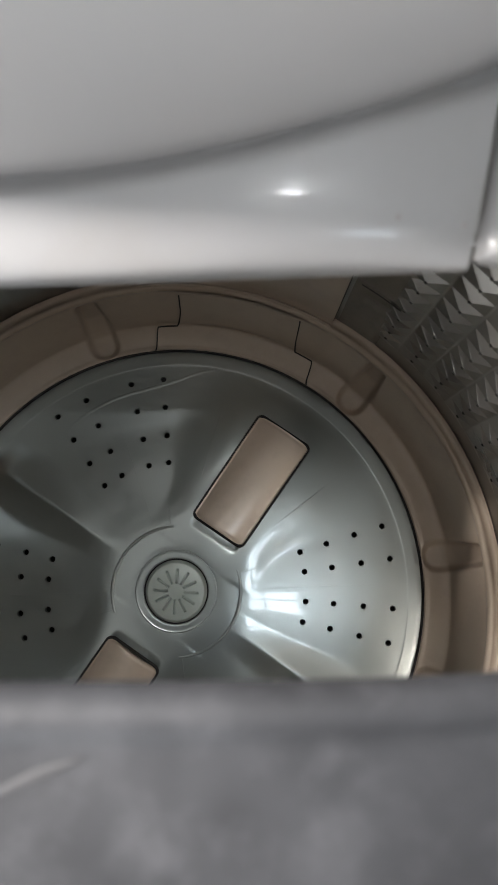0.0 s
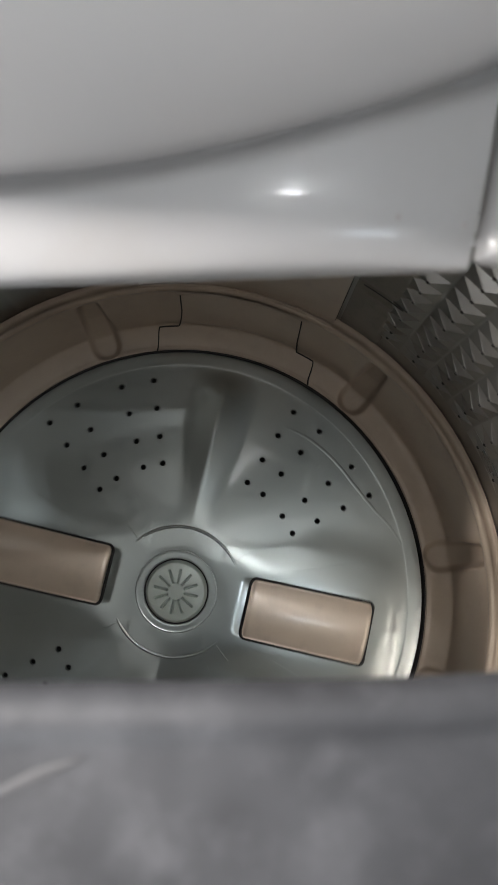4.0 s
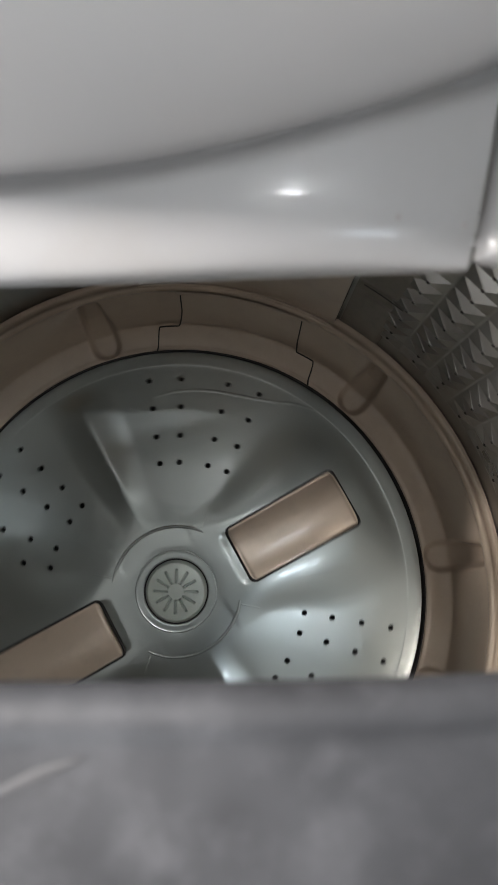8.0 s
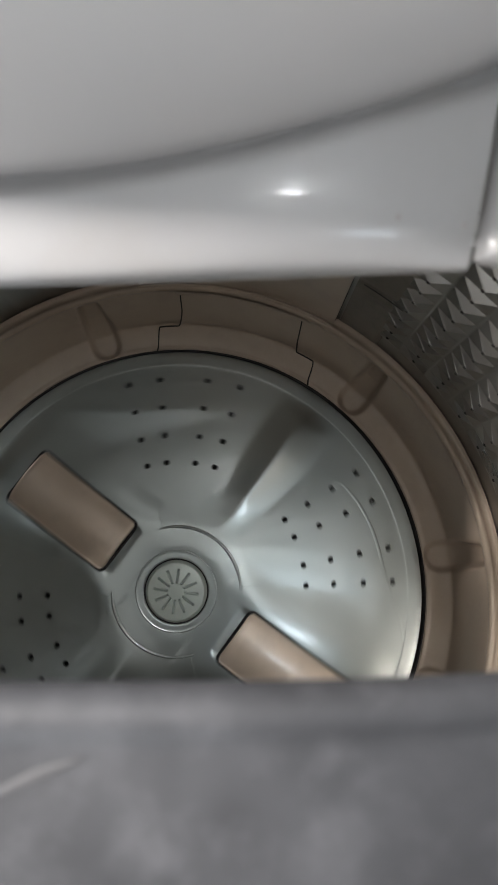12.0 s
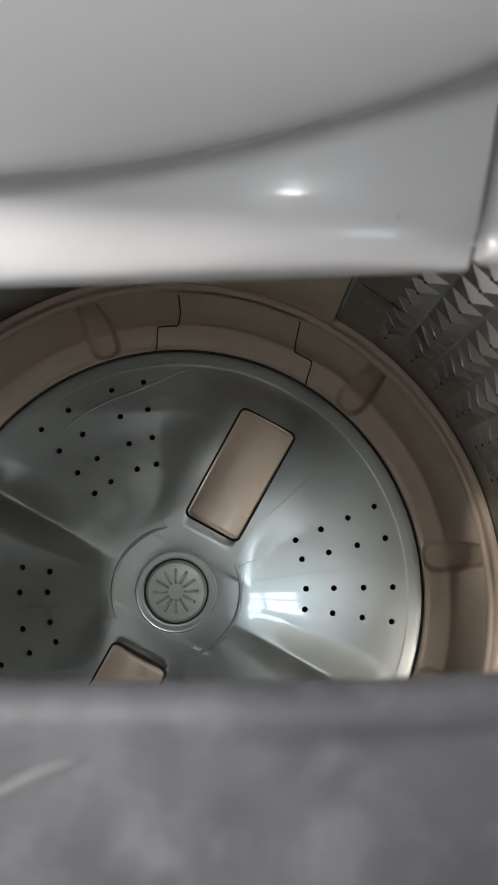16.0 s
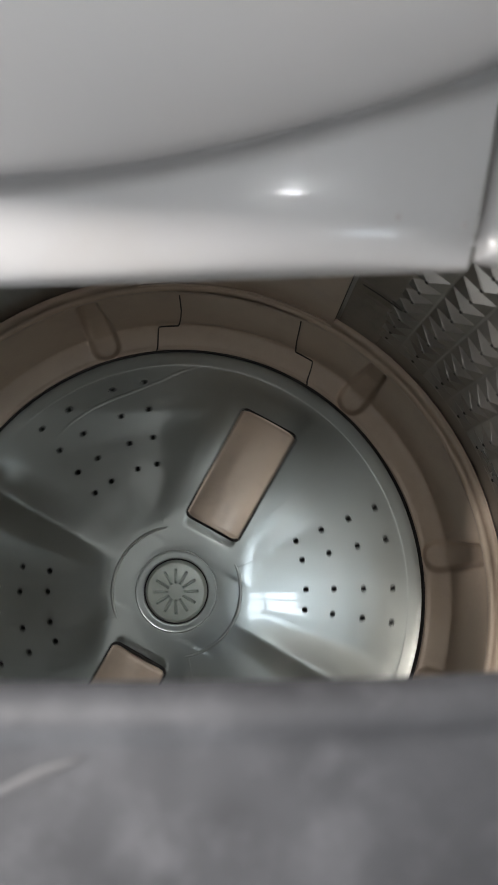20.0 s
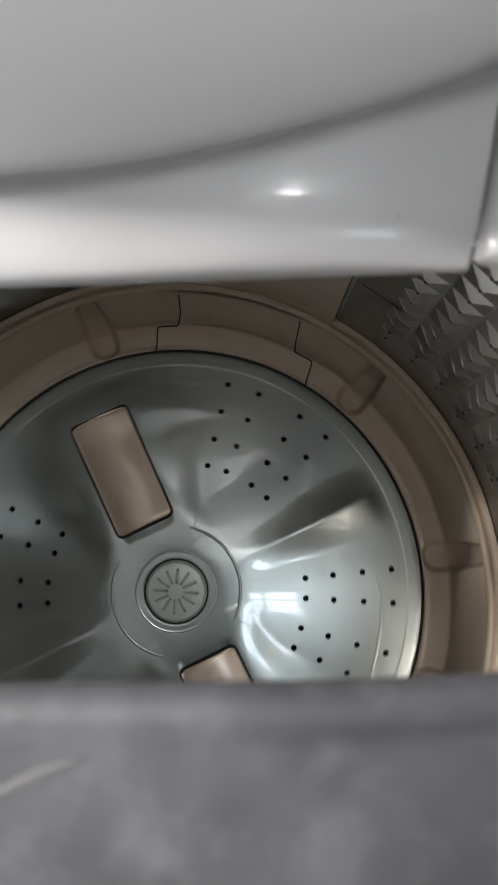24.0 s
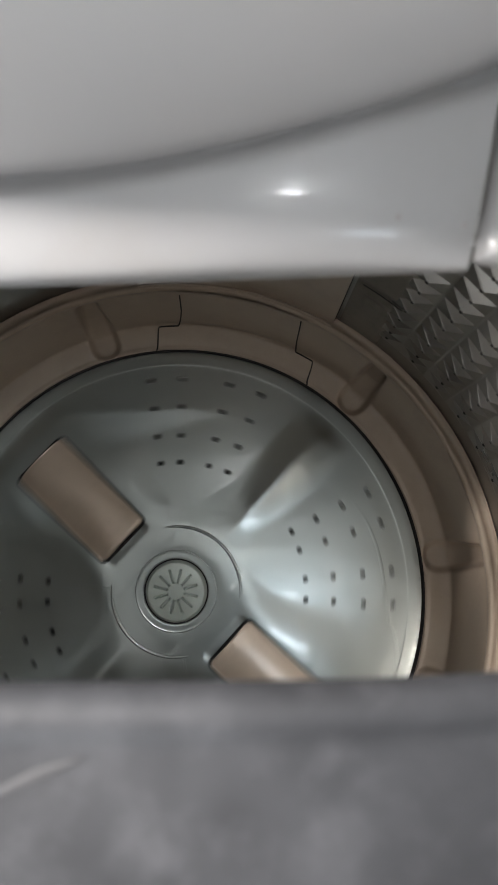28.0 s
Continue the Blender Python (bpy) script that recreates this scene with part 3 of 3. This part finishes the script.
def machine():
    top = tagged(new("washing_machine"), "white top-loading washing machine with its lid raised", "washing machine")
    # cabinet: four sides
    for name, x0, x1, y0, y1 in (("side_panel", -0.290, -0.284, -0.300, 0.300), ("side_panel", 0.284, 0.290, -0.300, 0.300),
                                 ("front_panel", -0.284, 0.284, -0.300, -0.294), ("back_panel", -0.284, 0.284, 0.294, 0.300)):
        part(name, box_mesh(name, x0, x1, y0, y1, -0.48, 0.352, WHITE, 0.002), top, "white enamelled steel panel")
    for x in (-0.25, 0.25):
        for y in (-0.26, 0.26):
            foot = lathe("foot", [(0.0, -0.52), (0.022, -0.52), (0.024, -0.512), (0.018, -0.495), (0.016, -0.478)], TUB, steps=24)
            ob = part("foot", foot, top, "black rubber foot")
            ob.matrix_basis = pose(x, y, 0)
    # rear deck: rounded lip, gentle slope up to the crease
    front = fine_profile([(0.150, 0.3350), (0.136, 0.3385), (0.1252, 0.3442), (0.1206, 0.3502), (0.1203, 0.3536), (0.1222, 0.3572), (0.1262, 0.3600), (0.1320, 0.3622), (0.1400, 0.36385), (0.1440, 0.36435)], 5)
    verts, n = [], len(front) + 24
    for s in np.linspace(0, 1, 44):
        reach = -0.150 + 0.278 * s
        yc = crease(reach)
        row = [(y + 0.04 * (reach - 0.05), z) for y, z in front]
        y0 = row[-1][0]
        for k in range(1, 25):
            y = y0 + (yc + 0.008 - y0) * k / 24
            row.append((y, 0.36435 + 0.105 * (y - y0) - 1.7 * (y - y0) ** 2 - 0.0032 * step(y, yc - 0.008, yc + 0.002)))
        sag = 0.0012 * (1 - math.exp(-((reach - 0.060) / 0.03) ** 2))
        # right end bent down to darken it, in place of cast shade
        sag += 2.5 * max(0.0, reach - 0.085) ** 2
        row = [(y, z - sag * step(z, 0.352, 0.362)) for y, z in row]
        verts += [(-0.150 + (0.150 + deck_end(y)) * s, y, z) for y, z in row]
    part("rear_deck", mesh_of("rear_deck", verts, grid_faces(44, n, False), WHITE), top, "glossy white rear deck with rounded lip")
    # side decks, their inner edge round the opening
    # out of view the right edge is set back to let light in
    inner = [(deck_end(0.30) + 0.0006, 0.30), (deck_end(0.20) + 0.0006, 0.20), (deck_end(0.135) + 0.0006, 0.135), (0.1207, 0.1252), (0.1222, 0.1238), (0.1300, 0.1220),
             (0.1600, 0.1180), (0.1950, 0.1000), (0.2200, 0.0650), (0.2300, 0.0000), (0.2300, -0.1700), (0.2000, -0.1900), (0.2000, -0.3000)]
    # unseen left edge, placed to limit the low sun in the drum
    far = [(0.1400, 0.1215), (0.1500, 0.1180), (0.1600, 0.1000), (0.1650, 0.0650), (0.1680, 0.0000), (0.1680, -0.1700), (0.2000, -0.1900), (0.2000, -0.3000)]
    for s in (1, -1):
        verts = []
        for x, y in inner if s > 0 else far:
            verts += [(s * (x + 0.012), y + 0.016, 0.335), (s * x, y, 0.356), (s * (x + 0.004), y + 0.001, 0.3605), (s * (x + 0.012), y + 0.002, 0.3640), (s * 0.290, y, 0.3640), (s * 0.290, y, 0.335)]
        faces = grid_faces(len(inner if s > 0 else far), 6, False)
        part("side_deck", mesh_of("side_deck", verts, [f[::-1] for f in faces] if s > 0 else faces, WHITE), top, "white side of the deck")
    # raised lid, bowed like the crease
    verts, xs = [], list(np.linspace(-0.200, 0.200, 48))
    rise = [(0.004, 0.352), (0.0, 0.372), (0.001, 0.380), (0.004, 0.395), (0.016, 0.45), (0.045, 0.56), (0.085, 0.70), (0.095, 0.712), (0.105, 0.705), (0.060, 0.55), (0.030, 0.44), (0.018, 0.352)]
    for x in xs:
        verts += [(x, crease(x) + u, v) for u, v in rise]
    faces = grid_faces(len(xs), len(rise), True) + [tuple(range(len(rise)))[::-1], tuple((len(xs) - 1) * len(rise) + k for k in range(len(rise)))]
    part("lid", mesh_of("lid", verts, faces, LID_WHITE), top, "raised white plastic lid")
    # specks of dirt on the deck, and a pale scuff on the cover
    for x, y, size in ((0.0965, 0.1355, 0.0011), (0.1165, 0.1335, 0.0010)):
        verts = [(x + size * (0.75 + 0.3 * math.sin(3 * a + 900 * x)) * math.cos(a), y + size * math.sin(a), 0.0) for a in [k * math.pi / 6 for k in range(12)]]
        z = float(np.interp(y - 0.04 * (x - 0.05), [p[0] for p in front[21:]], [p[1] for p in front[21:]]))
        verts = [(px, py, z + 0.0002 + (py - y) * 0.22) for px, py, _ in verts] + [(x, y, z + 0.0004)]
        part("dirt_speck", mesh_of("dirt_speck", verts, [(k, (k + 1) % 12, 12) for k in range(12)], STAIN), top, "dark speck of dirt")
    # rear top behind the lid
    part("rear_top", box_mesh("rear_top", -0.290, 0.290, 0.215, 0.300, 0.335, 0.368, WHITE, 0.004), top, "white rear top")
    # front cover
    prof = fine_profile([(-0.002, 0.3960), (0.0070, 0.3980), (0.0108, 0.4025), (0.0106, 0.4070), (0.0090, 0.4102), (0.0064, 0.4119), (0.0036, 0.4119), (0.0012, 0.4107), (-0.0012, 0.4099), (-0.0060, 0.4097), (-0.0120, 0.4098)], 5)
    prof += [(-0.030, 0.4096), (-0.090, 0.4080), (-0.180, 0.4060), (-0.285, 0.4040), (-0.292, 0.4020), (-0.295, 0.3980), (-0.292, 0.3950), (-0.285, 0.3935), (-0.030, 0.3950)]
    # unseen ends cut short to admit light; right end bowed to dim it
    stations = np.linspace(-0.075, 0.118, 34)
    verts = [(x, y, z - 2.4 * max(0.0, min(x, 0.12) - 0.045) ** 2) for x in stations for y, z in prof]
    faces = grid_faces(34, len(prof), True) + [tuple(range(len(prof)))[::-1], tuple(33 * len(prof) + k for k in range(len(prof)))]
    part("front_cover", mesh_of("front_cover", verts, faces, DUSTY), top, "dusty grey plastic cover leaf with rolled edge")
    for x in (-0.062, 0.106):
        part("rib", box_mesh("rib", x - 0.003, x + 0.003, -0.190, -0.030, 0.3870, 0.3962, DUSTY, 0.001), top, "grey plastic rib under the cover")
    verts = []
    for k in range(13):
        u = k / 12
        x, y, w = -0.0001 + 0.0187 * u, -0.0103 + 0.0079 * u ** 0.8, 0.0013 * math.sin(math.pi * min(1.0, 0.9 * u + 0.1))
        verts += [(x, y - w, 0.4099), (x, y, 0.4103), (x, y + w, 0.4099)]
    part("scuff", mesh_of("scuff", verts, grid_faces(13, 3, False), SCUFF), top, "pale scuff mark")
    part("front_deck", box_mesh("front_deck", -0.203, 0.203, -0.299, -0.192, 0.335, 0.3938, WHITE, 0.006, 4), top, "white front of the deck")
    return top


# socket and glass made up round the unseen bulb
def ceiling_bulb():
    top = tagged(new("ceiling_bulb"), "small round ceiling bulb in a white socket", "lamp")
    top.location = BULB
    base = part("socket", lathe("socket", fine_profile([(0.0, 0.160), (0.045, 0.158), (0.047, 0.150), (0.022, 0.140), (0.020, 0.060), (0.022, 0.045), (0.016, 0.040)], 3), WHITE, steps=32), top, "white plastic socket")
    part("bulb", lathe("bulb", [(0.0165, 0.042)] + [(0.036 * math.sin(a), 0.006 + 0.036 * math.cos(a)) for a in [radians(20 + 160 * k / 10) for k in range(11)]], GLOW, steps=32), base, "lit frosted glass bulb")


setting()
ceiling_bulb()
machine()
outer_tub()
WASH_DRUM = drum()
PULSATOR = pulsator()


def motions():
    """The pulsator turns clockwise, faster and faster, and starts anew at 15 s; the drum sways a little."""
    turns = (
        (0, 55.9), (0.1, 51.9), (0.2, 47.8), (0.3, 45.8), (0.4, 44.4), (0.5, 41.3), (0.6, 38), (0.7, 34.1), (0.8, 30.2),
        (0.9, 26.3), (1, 20.9), (1.1, 15.3), (1.2, 8.8), (1.3, 8), (1.4, 0.5), (1.5, -3.8), (1.6, -10.3), (1.7, -15.6),
        (1.8, -22.8), (1.9, -29.3), (2, -37), (2.1, -48), (2.2, -54.9), (2.3, -61.4), (2.4, -66.9), (2.5, -77.6), (2.6, -86.1),
        (2.7, -93), (2.8, -98.5), (2.9, -104.3), (3, -115.5), (3.1, -125), (3.2, -131.9), (3.3, -137.7), (3.4, -145),
        (3.5, -154.8), (4.05, -197.5), (4.55, -235.5), (5, -269), (5.5, -302), (5.6, -313.3), (5.7, -323.4), (5.8, -331.9),
        (6, -342.9), (6.5, -377.1), (7, -414.2), (7.5, -460.8), (8, -511.1), (8.3, -540.5), (8.5, -558.6), (8.7, -585.5),
        (9, -623.2), (9.1, -628.8), (9.2, -650.5), (9.3, -666), (9.4, -678.6), (9.5, -690.6), (9.6, -710.6), (9.7, -726.9),
        (9.8, -744), (9.9, -756.7), (10, -770.5), (10.1, -780.9), (10.2, -804.7), (10.3, -814), (10.4, -814.2), (10.5, -814.4),
        (10.6, -850.1), (10.7, -850.4), (10.8, -895.6), (10.9, -914.5), (11, -931.3), (11.1, -955), (11.2, -974.5),
        (11.3, -989.4), (11.4, -1006.4), (11.5, -1023.4), (11.6, -1041.4), (11.7, -1049.5), (11.8, -1080.5), (11.9, -1102.1),
        (12, -1116.7), (12.1, -1134.4), (12.2, -1153.5), (12.3, -1169.9), (12.4, -1187), (12.5, -1206), (12.75, -1250.6),
        (13, -1295.2), (13.25, -1339.9), (13.5, -1384.5), (13.75, -1429.1), (14, -1473.7), (14.25, -1518.3), (14.5, -1562.9),
        (14.6, -1580.4), (14.7, -1604.1), (14.8, -1620), (14.9, -1641.1), (14.92, -1670.5), (14.95, -1702.7), (14.97, -1735.1),
        (15, -1735.2), (15.5, -1736.4), (16, -1738.5), (16.5, -1741.1), (17, -1745.8), (17.15, -1752.2), (17.25, -1754.2),
        (17.35, -1755.6), (17.5, -1759.9), (17.65, -1765.9), (17.75, -1769.8), (17.85, -1773.7), (18, -1780.1), (18.15, -1791.2),
        (18.25, -1792), (18.35, -1799.5), (18.5, -1805.4), (18.65, -1815.6), (18.75, -1822.8), (18.85, -1829.3), (19, -1839.6),
        (19.15, -1854.9), (19.25, -1861.4), (19.35, -1866.9), (19.5, -1880.6), (19.65, -1893), (19.75, -1898.5), (19.85, -1904.3),
        (20, -1918.8), (20.15, -1931.9), (20.25, -1937.7), (20.35, -1945), (20.5, -1960.1), (21, -1998.9), (21.5, -2033.4),
        (22, -2071), (22.5, -2105), (23, -2142), (23.5, -2179.6), (24, -2224.4), (24.5, -2265.3), (25, -2312.2), (25.5, -2359.2),
        (26, -2426.3), (26.15, -2450.5), (26.25, -2466), (26.35, -2478.6), (26.5, -2496.6), (26.65, -2526.9), (26.75, -2544),
        (26.85, -2556.7), (27, -2575.4), (27.15, -2604.7), (27.25, -2614), (27.35, -2614.2), (27.5, -2651.2), (27.75, -2695.6),
        (27.85, -2712.0), (28, -2742.9),
    )
    walk(PULSATOR, [(t, pose(0, 0, -0.0035, 0, 0, a)) for t, a in turns])
    sway = (
        (0, 0), (0.5, 0.0007), (1, 0.0007), (1.5, 0.0013), (2, 0), (2.5, 0), (3, 0.0006), (3.5, 0.0013), (5.5, 0.0007),
        (6, 0.0013), (6.5, 0), (7, 0), (7.5, 0), (8, 0.0013), (8.5, 0.0013), (9, 0.0007), (9.5, 0.0007), (10, 0.0007),
        (10.5, 0.002), (11, 0.0007), (11.5, 0.0007), (12, 0.0013), (12.5, 0.0013), (14.5, 0.0013), (15, 0), (15.5, 0), (16, 0),
        (16.5, 0), (17, 0), (17.5, 0.0007), (18, 0.0007), (18.5, 0.0013), (19, 0), (19.5, 0), (20, 0.0007), (20.5, 0.0013),
        (21, 0.0013), (21.5, 0.0013), (23.5, 0.0007), (24, 0), (24.5, 0), (25, 0.0013), (25.5, 0.0007), (26, 0.0007),
        (26.5, 0.0006), (27, 0.0007), (27.5, 0.0007), (28, 0.0007),
    )
    walk(WASH_DRUM, [(t, pose(x, 0, 0)) for t, x in sway])


motions()
